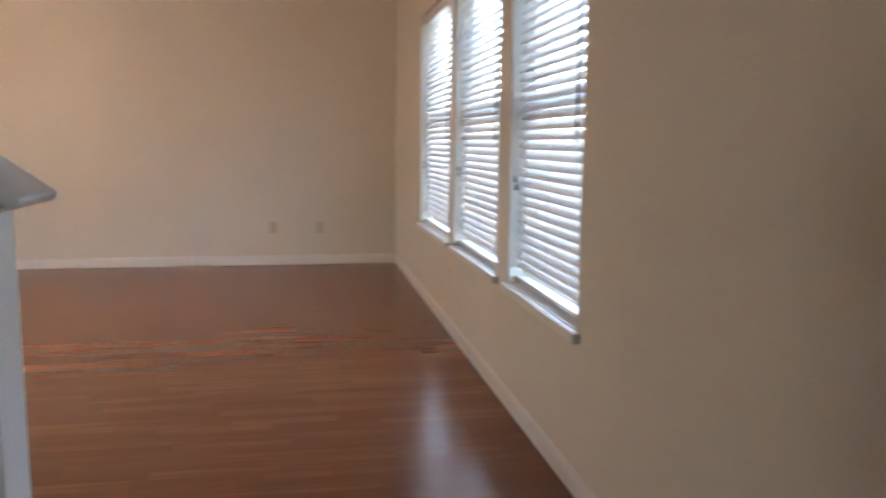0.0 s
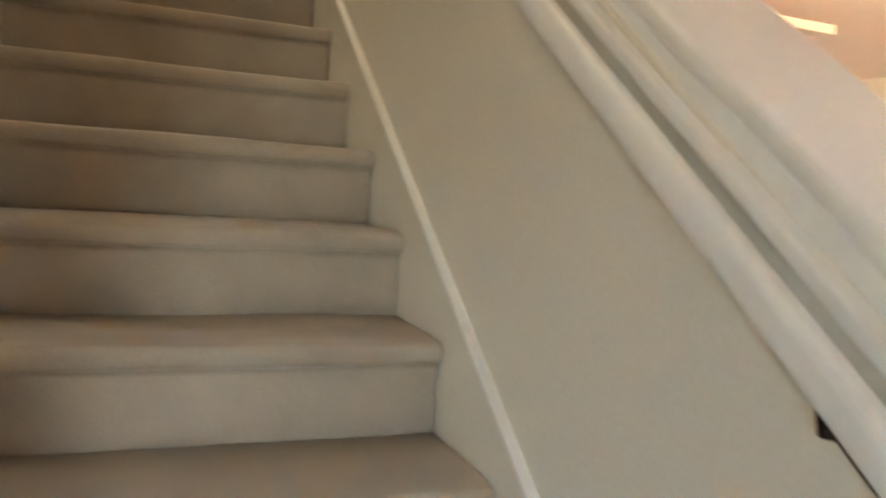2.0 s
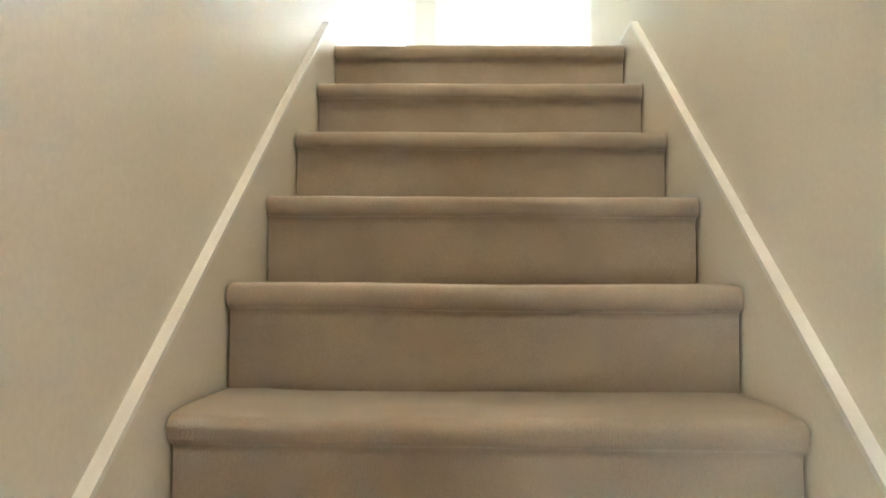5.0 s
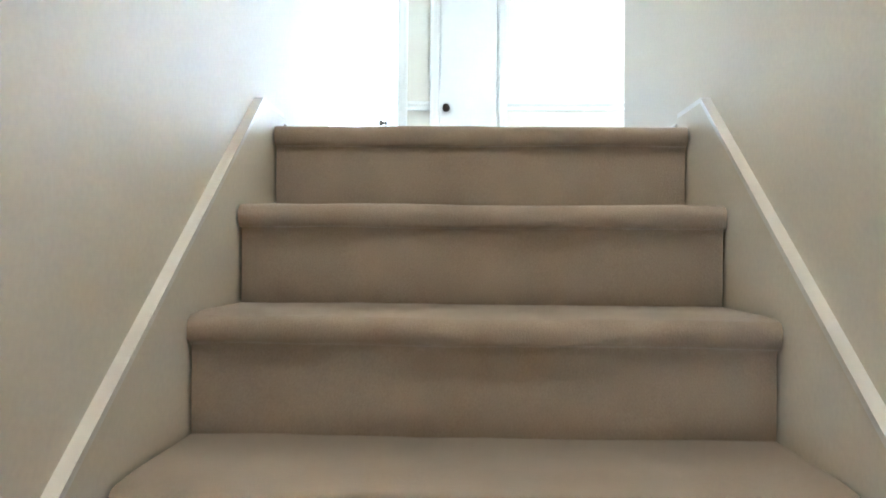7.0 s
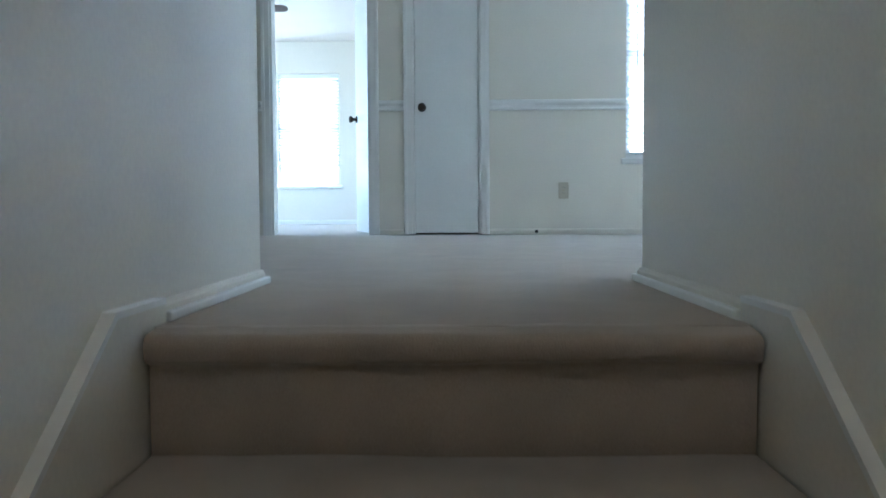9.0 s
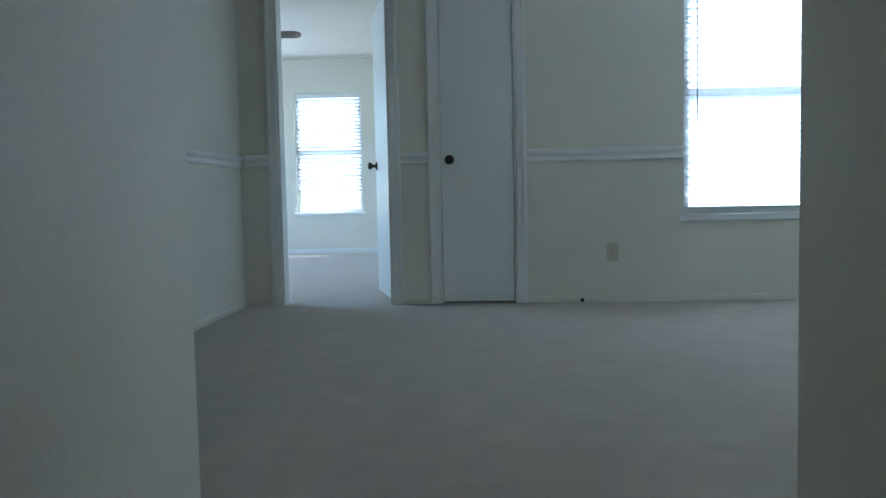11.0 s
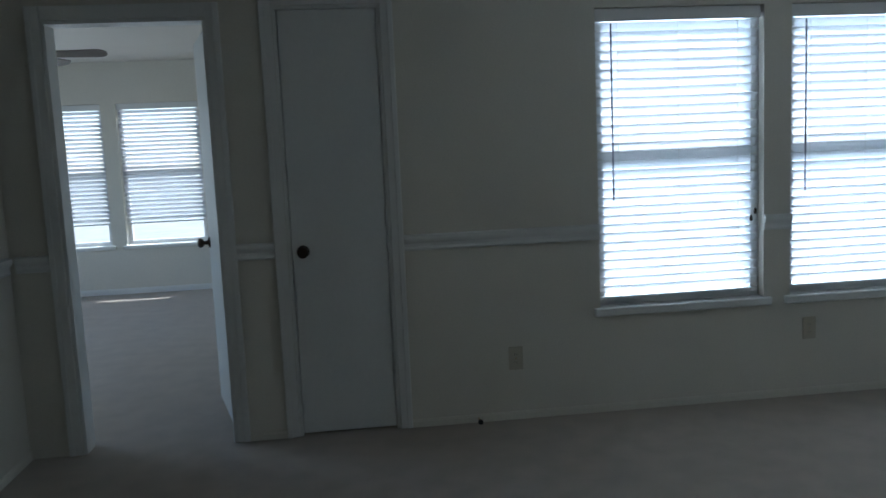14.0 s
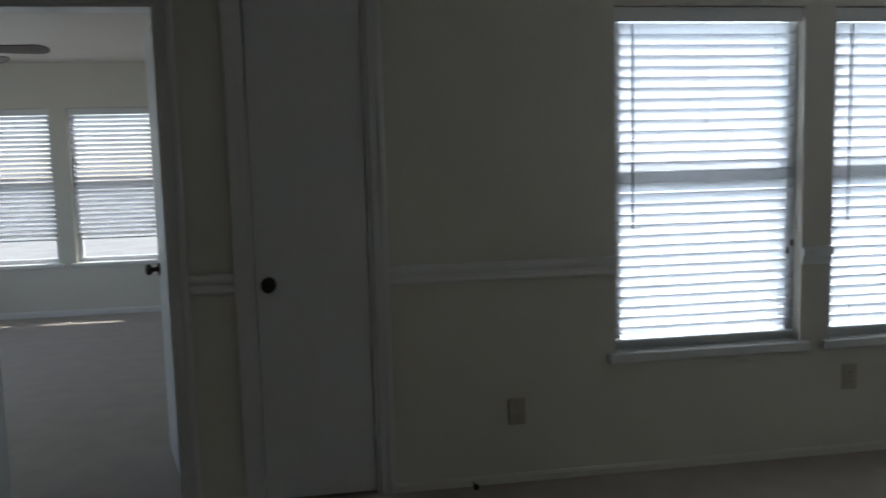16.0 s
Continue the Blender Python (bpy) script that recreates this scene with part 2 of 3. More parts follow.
def slab_with_holes(axis, v0, v1, a0, a1, b0, b1, holes=()):
    """A thick wall across 'x' or 'y' (or a slab across 'z'), from v0 to v1, with openings that go through."""
    As = sorted({a0, a1, *[h[0] for h in holes], *[h[1] for h in holes]})
    Bs = sorted({b0, b1, *[h[2] for h in holes], *[h[3] for h in holes]})
    As, Bs = [a for a in As if a0 <= a <= a1], [b for b in Bs if b0 <= b <= b1]

    def solid(i, j):
        if not (0 <= i < len(As) - 1 and 0 <= j < len(Bs) - 1):
            return False
        a, b = (As[i] + As[i + 1]) / 2, (Bs[j] + Bs[j + 1]) / 2
        return not any(h[0] < a < h[1] and h[2] < b < h[3] for h in holes)
    bm = bmesh.new()
    cache = {}

    def vert(a, b, v):
        key = (a, b, v)
        if key not in cache:
            cache[key] = bm.verts.new({"x": (v, a, b), "y": (a, v, b), "z": (a, b, v)}[axis])
        return cache[key]
    for i in range(len(As) - 1):
        for j in range(len(Bs) - 1):
            if not solid(i, j):
                continue
            a, c, b, d = As[i], As[i + 1], Bs[j], Bs[j + 1]
            for v in (v0, v1):
                bm.faces.new((vert(a, b, v), vert(c, b, v), vert(c, d, v), vert(a, d, v)))
            for (ni, nj), (p, q) in (((i - 1, j), ((a, b), (a, d))), ((i + 1, j), ((c, b), (c, d))), ((i, j - 1), ((a, b), (c, b))), ((i, j + 1), ((a, d), (c, d)))):
                if not solid(ni, nj):
                    bm.faces.new((vert(*p, v0), vert(*q, v0), vert(*q, v1), vert(*p, v1)))
    return bm


def structure(name, bm, mat, label, category="wall"):
    return tagged(part(name, bm, mat), label, category, kind="structure")


def thing(name, label, category, group="", at=(0, 0, 0)):
    ob = new(name)
    ob.location = at
    return tagged(ob, label, category, group)


# ---------------------------------------------------------------- plan
FL, CL, H = -2.59, -0.035, 2.44          # lower floor, lower ceiling, upper ceiling (upper floor at 0)
RISE, RUN, STEPS = 0.185, 0.255, 14
W = 0.88                                # between the skirt boards
XF, YW = 7.12, -4.78                    # living room: far wall, window wall
XW0, XW1 = -2.2, 7.12
YB = 4.3                                # back of the living room
LEND, REND = 0.78, 0.82                 # where the landing's walls end
XL, XR, YL = -1.10, 4.9, 4.60           # loft: side walls, back wall
BX0, BX1, BY = -3.6, 0.02, 9.45         # bedroom
LWIN = [(4.21, 5.42), (2.945, 4.03), (1.80, 2.72)]
# unseen foyer opening, placed for the daylight on the low wall
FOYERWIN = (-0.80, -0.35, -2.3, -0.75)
REAR_LIGHT_HOLE = (3.6, 4.8, -2.1, -0.6)         # back of the living room, along x; unseen opening added for light
SIDE_LIGHT_HOLE = (1.7, 3.4, 0.6, 2.05)          # loft, along y; unseen opening added for light from the right
# bedroom, along y; unseen opening added to brighten the room
BED_LIGHT_HOLE = (5.9, 7.9, 0.6, 2.0)
LZ0, LZ1 = -2.027, -0.468
UWIN = [(1.665, 2.525), (2.668, 3.51)]
UZ0, UZ1 = 0.535, 1.995
BWIN = [(-1.885, -1.06), (-2.86, -2.035)]
BZ0, BZ1 = 0.51, 1.98
DOOR = (-0.862, -0.15, -0.05, 2.0)
CLOSET = (0.148, 0.638, -0.05, 2.04)
KW0, KW1, KY = 0.90, 1.04, -3.276       # low wall: faces and end
SLOPE = RISE / RUN


def cap_z(y):
    return -1.533 + (y - KY) * SLOPE


# ---------------------------------------------------------------- structure, lower storey
structure("ground", boxbm(-400, 400, -400, 400, FL - 0.6, FL - 0.45), GROUND, "dry pale lawn around the house", "ground")
structure("floor_base", boxbm(XW0 - 0.15, XW1 + 0.15, YW - 0.15, YB + 0.15, FL - 0.3, FL - 0.012), SIDING, "concrete slab under the laminate floor", "floor")
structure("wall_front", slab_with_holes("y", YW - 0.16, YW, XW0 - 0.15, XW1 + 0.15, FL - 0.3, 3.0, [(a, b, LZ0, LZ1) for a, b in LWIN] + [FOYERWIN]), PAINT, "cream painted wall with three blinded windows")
structure("wall_far", boxbm(XF, XF + 0.15, YW + 0.002, YB + 0.15, FL - 0.3, CL + 0.018), PAINT, "plain cream painted living room wall")
structure("wall_back", slab_with_holes("y", YB, YB + 0.15, XW0 - 0.15, XF - 0.002, FL - 0.3, CL + 0.018, [REAR_LIGHT_HOLE]), PAINT, "plain cream painted wall")
structure("wall_foyer", boxbm(XW0 - 0.15, XW0, YW + 0.002, YB - 0.002, FL - 0.3, CL + 0.018), PAINT, "plain cream painted foyer wall")
structure("ceiling_living", slab_with_holes("z", CL, CL + 0.02, XW0, XF, YW, YB, [(-0.14, KW1, -2.75, 0.03)]), CEILING, "white lightly textured living room ceiling", "ceiling")

# stair walls: full on one side, a sloping low wall on the other
structure("wall_stair", boxbm(-0.14, -0.02, -3.15, LEND, FL - 0.2, H), PAINT, "cream painted stairwell wall")
YTOP = KY + (CL + 1.533 - 0.07) / SLOPE
low = prism(bmesh.new(), [(KY, FL - 0.2), (LEND, FL - 0.2), (LEND, CL - 0.002), (YTOP, CL - 0.002), (KY, cap_z(KY))], "x", KW0, KW1)
structure("wall_low", low, PAINT, "cream painted sloping low wall beside the stairs")
structure("wall_stair_upper", boxbm(KW0, KW1, -2.75, REND, CL - 0.002, H), PAINT, "cream painted stairwell wall")
# unseen wall, added to stop light leaking in beside the steps
structure("light_block_understair", boxbm(-0.02, KW0, LEND - 0.1, LEND, FL - 0.2, CL - 0.004), PAINT, "unseen wall added to block light under the stairs")
structure("wall_shaft", boxbm(-0.02, KW0, -2.87, -2.75, CL + 0.022, H), PAINT, "cream painted wall over the foot of the stairs")

# ---------------------------------------------------------------- structure, upper storey
structure("floor_loft", boxbm(XL - 0.12, XR + 0.12, 0.86, YL + 0.06, -0.012, 0.0), CARPET, "beige cut-pile carpet in the loft", "carpet")
structure("floor_landing", boxbm(-0.02, KW0, 0.05, 0.86, -0.012, 0.0), CARPET, "beige cut-pile carpet at the head of the stairs", "carpet")
structure("floor_bedroom", boxbm(BX0 - 0.1, BX1 + 0.1, YL + 0.06, BY + 0.1, -0.09, 0.0), CARPET, "beige cut-pile carpet in the bedroom", "carpet")
structure("wall_loft_back", slab_with_holes("y", YL, YL + 0.12, BX0 - 0.12, XR + 0.12, -0.3, 2.7, [DOOR, CLOSET] + [(a, b, UZ0, UZ1) for a, b in UWIN]), PAINT, "cream painted wall with door, closet and two windows")
structure("wall_loft_left", boxbm(XL - 0.12, XL, 0.80, YL - 0.002, -0.1, H), PAINT, "cream painted wall with a white chair rail")
structure("wall_loft_right", slab_with_holes("x", XR, XR + 0.12, 0.86, YL - 0.002, -0.1, H, [SIDE_LIGHT_HOLE]), PAINT, "plain cream painted loft wall")
structure("wall_loft_front_left", boxbm(XL - 0.12, -0.142, LEND - 0.12, LEND, -0.1, H), PAINT, "plain cream painted wall beside the stairs")
structure("wall_loft_front_right", boxbm(KW1 + 0.002, XR + 0.12, REND - 0.12, REND, -0.1, H), PAINT, "plain cream painted wall beside the stairs")
structure("ceiling_loft", boxbm(XL - 0.1, XR + 0.1, -2.86, YL, H, H + 0.08), CEILING, "white lightly textured upper ceiling", "ceiling")
structure("wall_bedroom_back", slab_with_holes("y", BY, BY + 0.14, BX0 - 0.12, BX1 + 0.12, -0.3, 2.6, [(a, b, BZ0, BZ1) for a, b in BWIN]), PAINT, "pale painted bedroom wall with two windows")
structure("wall_bedroom_left", slab_with_holes("x", BX0 - 0.12, BX0, YL + 0.122, BY - 0.002, -0.2, 2.6, [BED_LIGHT_HOLE]), PAINT, "plain pale bedroom wall")
structure("wall_bedroom_right", boxbm(BX1, BX1 + 0.1, YL + 0.122, BY - 0.002, -0.2, 2.6), PAINT, "plain pale bedroom wall")
structure("ceiling_bedroom", boxbm(BX0, BX1, YL + 0.122, BY - 0.002, 2.40, 2.47), CEILING, "white bedroom ceiling", "ceiling")
structure("closet_back", boxbm(0.125, 0.80, YL + 0.5, YL + 0.58, -0.1, H), PAINT, "back of the closet")
# closet side and ceiling are unseen, added against light leaking round the door
structure("closet_side", boxbm(0.70, 0.80, YL + 0.122, YL + 0.498, -0.1, H), PAINT, "unseen closet side, added to stop light leaking in")
structure("closet_floor", boxbm(0.125, 0.698, YL + 0.064, YL + 0.498, -0.09, -0.001), CARPET, "beige carpet in the closet", "carpet")
structure("ceiling_closet", boxbm(0.125, 0.80, YL + 0.122, YL + 0.58, H + 0.002, H + 0.08), CEILING, "unseen closet ceiling, added to stop light leaking in", "ceiling")
structure("roof", boxbm(BX0 - 0.4, XW1 + 0.4, YW - 0.3, YL + 0.2, 2.75, 2.85), SIDING, "roof deck of the house", "roof")
structure("roof_bedroom", boxbm(BX0 - 0.4, BX1 + 0.4, YL + 0.22, BY + 0.3, 2.62, 2.72), SIDING, "roof deck over the bedroom", "roof")
for nm, b in (("wall_outer_left", (BX0 - 0.3, BX0 - 0.14, YW - 0.14, YL - 0.01, FL - 0.3, 2.74)), ("wall_outer_right", (XW1 + 0.16, XW1 + 0.3, YW - 0.14, YL + 0.2, FL - 0.3, 2.74))):
    structure(nm, boxbm(*b), SIDING, "pale outer wall of the house")


# ---------------------------------------------------------------- stairs
def make_stairs():
    st = tagged(thing("stairs", "straight carpeted staircase between white skirt boards", "stairs"), kind="structure")
    nose, over = 0.0185, 0.005
    n = 26
    for k in range(STEPS):
        y, z = -k * RUN, -k * RISE
        # outline in y, z: up the riser, round the nosing, back over the tread
        prof = [(y + 0.03, z - RISE - 0.03), (y + 0.016, z - RISE + 0.004)]
        prof += [(y + 0.016, z - RISE * f) for f in (0.75, 0.5, 0.33)]
        prof += [(y + 0.013, z - 0.046)]
        for a in range(-80, 91, 17):
            prof.append((y + nose - over - nose * math.cos(radians(a)) , z - nose - 0.004 + nose * math.sin(radians(a)) - (0.006 if a < -20 else 0.0)))
        back = y + RUN + 0.03 if k else y + 0.07
        prof += [(y + 0.06 if k else y + 0.045, z), (back - 0.01, z + 0.001), (back, z - 0.04)]
        bm = bmesh.new()
        rows = []
        for i in range(n + 1):
            u = i / n
            x = 0.0035 + u * (W - 0.007)
            edge = min(x, W - x)
            row = []
            for j, (py, pz) in enumerate(prof):
                w = noise.noise((x * 3.1, k * 7.3, j * 0.12)) * 0.005 + noise.noise((x * 11, k * 3.7, j * 0.3)) * 0.0022
                bulge = 0.003 * math.exp(-edge / 0.012) if 5 < j < 17 else 0
                row.append(bm.verts.new((x, py + w - bulge, pz + w * 0.8 * (1 if j > 5 else 0))))
            rows.append(row)
        for a, b in zip(rows, rows[1:]):
            for j in range(len(prof) - 1):
                bm.faces.new((a[j], a[j + 1], b[j + 1], b[j]))
        part("step", bm, CARPET, st, smooth=True)
    # skirt boards with a rounded top edge
    up = 0.092
    for x0, x1 in ((-0.0195, -0.001), (W + 0.001, KW0 - 0.0005)):
        bm = bmesh.new()
        ends = -3.10 if x0 < 0 else KY + 0.01
        y1 = -(up - 0.035) / SLOPE
        out = [(ends, FL + 0.002), (0.10, -0.25), (0.10, 0.034), (y1, 0.034), (ends, up + ends * SLOPE)]
        prism(bm, out, "x", x0, x1)
        sk = part("skirt_board", bm, PAINT, st)
        bm = bmesh.new()
        p, q = (ends, up + ends * SLOPE), (y1, 0.034)
        c = (x0 + x1) / 2
        for (a, b), (d, e) in (((p[0], p[1]), (q[0], q[1])), ((q[0] - 0.004, q[1]), (0.10, q[1]))):
            r = bmesh.ops.create_cube(bm, size=1)
            L = math.hypot(d - a, e - b)
            ang = math.atan2(e - b, d - a)
            bmesh.ops.transform(bm, matrix=Matrix.Translation((c, (a + d) / 2, (b + e) / 2)) @ Matrix.Rotation(ang, 4, "X") @ Matrix.Diagonal((0.0195, L, 0.010, 1)), verts=r["verts"])
        part("top_bead", bm, TRIM, sk)
    return st


make_stairs()


def sloped_board(bm, x0, x1, y0, y1, dz0, dz1, zf, bevel=0.0):
    """A board that follows the slope; dz0, dz1: across the slope, from the line zf."""
    ang = math.atan(SLOPE)
    L = (y1 - y0) / math.cos(ang)
    r = bmesh.ops.create_cube(bm, size=1)
    m = Matrix.Translation((0, y0, zf(y0))) @ Matrix.Rotation(ang, 4, "X") @ Matrix.Translation(((x0 + x1) / 2, L / 2, (dz0 + dz1) / 2)) @ Matrix.Diagonal((x1 - x0, L, dz1 - dz0, 1))
    bmesh.ops.transform(bm, matrix=m, verts=r["verts"])
    if bevel:
        es = list({e for v in r["verts"] for e in v.link_edges})
        bmesh.ops.bevel(bm, geom=es, offset=bevel, segments=3, affect="EDGES", profile=0.5)
    return bm


cap = thing("wall_cap", "white painted sloping wood cap on the low wall", "trim")
tagged(cap, kind="structure")
part("cap_board", sloped_board(bmesh.new(), KW0 + 0.012, KW1 + 0.122, KY - 0.034, YTOP - 0.05, 0.030, 0.060, cap_z, 0.012), TRIM, cap)
part("cap_moulding", sloped_board(bmesh.new(), KW0 - 0.018, KW0 + 0.0105, KY - 0.008, YTOP - 0.02, -0.014, 0.008, cap_z, 0.006), TRIM, cap)
part("cap_core", sloped_board(bmesh.new(), KW0 + 0.016, KW1 + 0.012, KY + 0.004, YTOP - 0.05, 0.001, 0.0315, cap_z, 0.003), TRIM, cap)
part("end_board", boxbm(KW0 - 0.001, KW1 + 0.001, KY - 0.012, KY - 0.001, FL, cap_z(KY) - 0.004, bevel=0.002), TRIM, cap)


def make_handrail():
    hr = thing("handrail", "white painted wooden handrail on metal brackets", "handrail")
    y0, y1 = -3.280, YTOP - 0.1
    zr = lambda y: -1.578 + (y + 3.268) * SLOPE
    ang = math.atan(SLOPE)
    bm = bmesh.new()
    out = []
    for k in range(20):
        a = 2 * math.pi * k / 20
        ca, sa = math.cos(a), math.sin(a)
        out.append((0.0155 * math.copysign(abs(ca) ** 0.7, ca), 0.0235 * math.copysign(abs(sa) ** 0.7, sa)))
    L = (y1 - y0) / math.cos(ang)
    prism(bm, out, "y", 0, L)
    bmesh.ops.transform(bm, matrix=Matrix.Translation((0.861, y0, zr(y0))) @ Matrix.Rotation(ang, 4, "X"), verts=bm.verts)
    part("rail", bm, TRIM, hr, smooth=False)
    for y in (-3.18, -2.35, -1.6):
        bm = bmesh.new()
        z = zr(y)
        rod(bm, (0.8995, y, z - 0.057), (0.894, y, z - 0.057), 0.010)
        rod(bm, (0.895, y, z - 0.056), (0.866, y, z - 0.050), 0.005)
        rod(bm, (0.866, y, z - 0.052), (0.859, y, z - 0.022), 0.005)
        part("bracket", bm, BRONZE, hr, "dark metal rail bracket", smooth=True)
    # steel strap let into the underside at the lower end
    bm = box(bmesh.new(), -0.004, 0.004, 0.0, 0.085, -0.0262, -0.0232, bevel=0.001)
    bmesh.ops.transform(bm, matrix=Matrix.Translation((0.858, y0 + 0.004, zr(y0 + 0.004))) @ Matrix.Rotation(ang, 4, "X"), verts=bm.verts)
    part("strap", bm, BRONZE, hr, "dark metal strap under the rail")


make_handrail()


# ---------------------------------------------------------------- windows with blinds
def make_window(name, label, x0, x1, z0, z1, y_in, y_out, facing, drop=0.036):
    """A sash window in a wall across y. facing: +1 if the room lies at smaller y."""
    w = thing(name, label, "window")
    tagged(w, kind="structure")
    ym = y_out - facing * 0.035
    f = 0.045
    bm = bmesh.new()
    for a, b, c, d in ((x0, x1, z0, z0 + f), (x0, x1, z1 - f, z1), (x0, x0 + f, z0 + f, z1 - f), (x1 - f, x1, z0 + f, z1 - f)):
        box(bm, a + 0.001, b - 0.001, ym - 0.03, ym + 0.03, c + 0.001, d - 0.001)
    part("window_frame", bm, VINYL, w)
    zm = (z0 + z1) / 2 + 0.02
    part("meeting_rail", boxbm(x0 + f, x1 - f, ym - 0.025, ym + 0.025, zm - 0.028, zm + 0.028, bevel=0.004), VINYL, w)
    for c, d, dy in ((z0 + f, zm - 0.028, -0.008), (zm + 0.028, z1 - f, 0.008)):
        g = part("pane", boxbm(x0 + f, x1 - f, ym + dy - 0.002, ym + dy + 0.002, c, d), GLASS, w)
        g.visible_shadow = False
    # stool board with rounded nose, and the apron strip below
    part("window_sill", boxbm(x0 - 0.035, x1 + 0.035, *sorted((y_in - facing * 0.0005, y_in - facing * 0.030)), z0 - drop, z0 + 0.003, bevel=0.007), TRIM, w)
    part("inner_sill", boxbm(x0 + 0.001, x1 - 0.001, *sorted((y_in - facing * 0.0005, ym - facing * 0.03)), z0 + 0.0005, z0 + 0.004), TRIM, w)
    return w


def make_blind(label, x0, x1, z0, z1, y, facing, tilt, pitch, gap=0.02, group="", wand=True, wand_len=0.85, flip=1, slack=0.008, mat=None):
    """Two-inch slats on ladder cords below a valance. tilt: degrees by which the room edge hangs down."""
    bl = thing("window_blind", label, "blind", group)
    s = facing
    xa, xb = x0 + 0.008, x1 - slack
    part("valance", boxbm(xa - 0.004, xb + 0.004, *sorted((y - s * 0.036, y - s * 0.028)), z1 - 0.064, z1 - 0.003, bevel=0.002), VINYL, bl)
    part("head_rail", boxbm(xa, xb, *sorted((y - s * 0.026, y + s * 0.026)), z1 - 0.050, z1 - 0.004), VINYL, bl)
    bottom = z0 + gap
    part("bottom_rail", boxbm(xa, xb, y - 0.025, y + 0.025, bottom, bottom + 0.016, bevel=0.004), VINYL, bl)
    # one curved slat, shared by all
    bm = bmesh.new()
    cr = 6
    top, bot = [], []
    nx = 6
    for j in range(cr + 1):
        v = j / cr * 2 - 1
        for lst, dz in ((top, 0.0013), (bot, -0.0013)):
            lst.append((v * 0.025, 0.0035 * (1 - v * v) + dz))
    ring = top + bot[::-1]
    cols = []
    for i in range(nx + 1):
        x = xa + (xb - xa) * i / nx - (xa + xb) / 2
        sag = -0.0012 * math.sin(math.pi * i / nx)
        cols.append([bm.verts.new((x, a, b + sag)) for a, b in ring])
    for c, d in zip(cols, cols[1:]):
        for j in range(len(ring)):
            q = (j + 1) % len(ring)
            bm.faces.new((c[j], c[q], d[q], d[j]))
    bm.faces.new(cols[0])
    bm.faces.new(cols[-1])
    me = mesh_of("slat", bm, mat or SLAT)
    rnd = random.Random(int(abs(x0) * 100))
    z = z1 - 0.085
    while z > bottom + 0.035:
        o = new("slat", me)
        o.parent = bl
        o.matrix_basis = pose((xa + xb) / 2, y, z, s * (tilt + rnd.uniform(-1.6, 1.6)) * flip, 0, 0) @ pose(0, 0, 0, 0, rnd.uniform(-0.12, 0.12), 0)
        z -= pitch
    for u in (0.13, 0.5, 0.87):
        x = xa + (xb - xa) * u
        bm = bmesh.new()
        for dy in (-0.024, 0.024):
            rod(bm, (x, y + dy, bottom + 0.01), (x, y + dy, z1 - 0.05), 0.0012, 5)
        part("ladder_cord", bm, CORD, bl)
    if wand:
        x = xa + (xb - xa) * 0.085
        bm = rod(bmesh.new(), (x, y - s * 0.045, z1 - 0.075), (x, y - s * 0.047, z1 - 0.075 - wand_len), 0.0042, 6)
        part("tilt_wand", bm, DARKROD, bl, "clear grey tilt wand")
        x = xb - (xb - xa) * 0.055
        bm = bmesh.new()
        zt = z0 + (z1 - z0) * 0.29
        for dx, dz in ((0.0, 0.0), (0.022, 0.035)):
            rod(bm, (x + dx, y - s * 0.04, z1 - 0.07), (x + dx, y - s * 0.04, zt + dz), 0.0011, 5)
        part("lift_cord", bm, CORD, bl)
        for dx, dz in ((0.0, 0.0), (0.022, 0.035)):
            lb = lathe(bmesh.new(), [(0.002, 0.0), (0.006, -0.006), (0.008, -0.026), (0.003, -0.032)], 10, Matrix.Translation((x + dx, y - s * 0.04, zt + dz)))
            part("cord_tassel", lb, BRONZE, bl, "dark cord tassel", smooth=True)
    return bl


for k, (a, b) in enumerate(LWIN):
    make_window(f"window_{k + 1}", "white vinyl sash window in a living room wall", a, b, LZ0, LZ1, YW, YW - 0.16, -1)
    make_blind("white two-inch slat blind, lowered, slats half closed", a, b, LZ0 + 0.003, LZ1, YW - 0.055, -1, 50, 0.0405, 0.02, "blinds in the living room", mat=SLATB)
for k, (a, b) in enumerate(UWIN):
    make_window(f"window_{k + 4}", "white vinyl sash window in the loft wall", a, b, UZ0, UZ1, YL, YL + 0.12, 1, 0.040)
    make_blind("white two-inch slat blind, lowered, backlit by daylight", a, b, UZ0 + 0.003, UZ1, YL + 0.045, 1, 55, 0.0445, 0.03, "blinds in the loft", flip=-1, slack=0.018)
for k, (a, b) in enumerate(BWIN):
    make_window(f"window_{k + 6}", "white vinyl sash window in the bedroom wall", a, b, BZ0, BZ1, BY, BY + 0.14, 1)
    make_blind("white slat blind stopping short of the sill", a, b, BZ0 + 0.003, BZ1, BY + 0.05, 1, 40, 0.0445, 0.22, "blinds in the bedroom", flip=-1, wand=False, mat=SLATB)


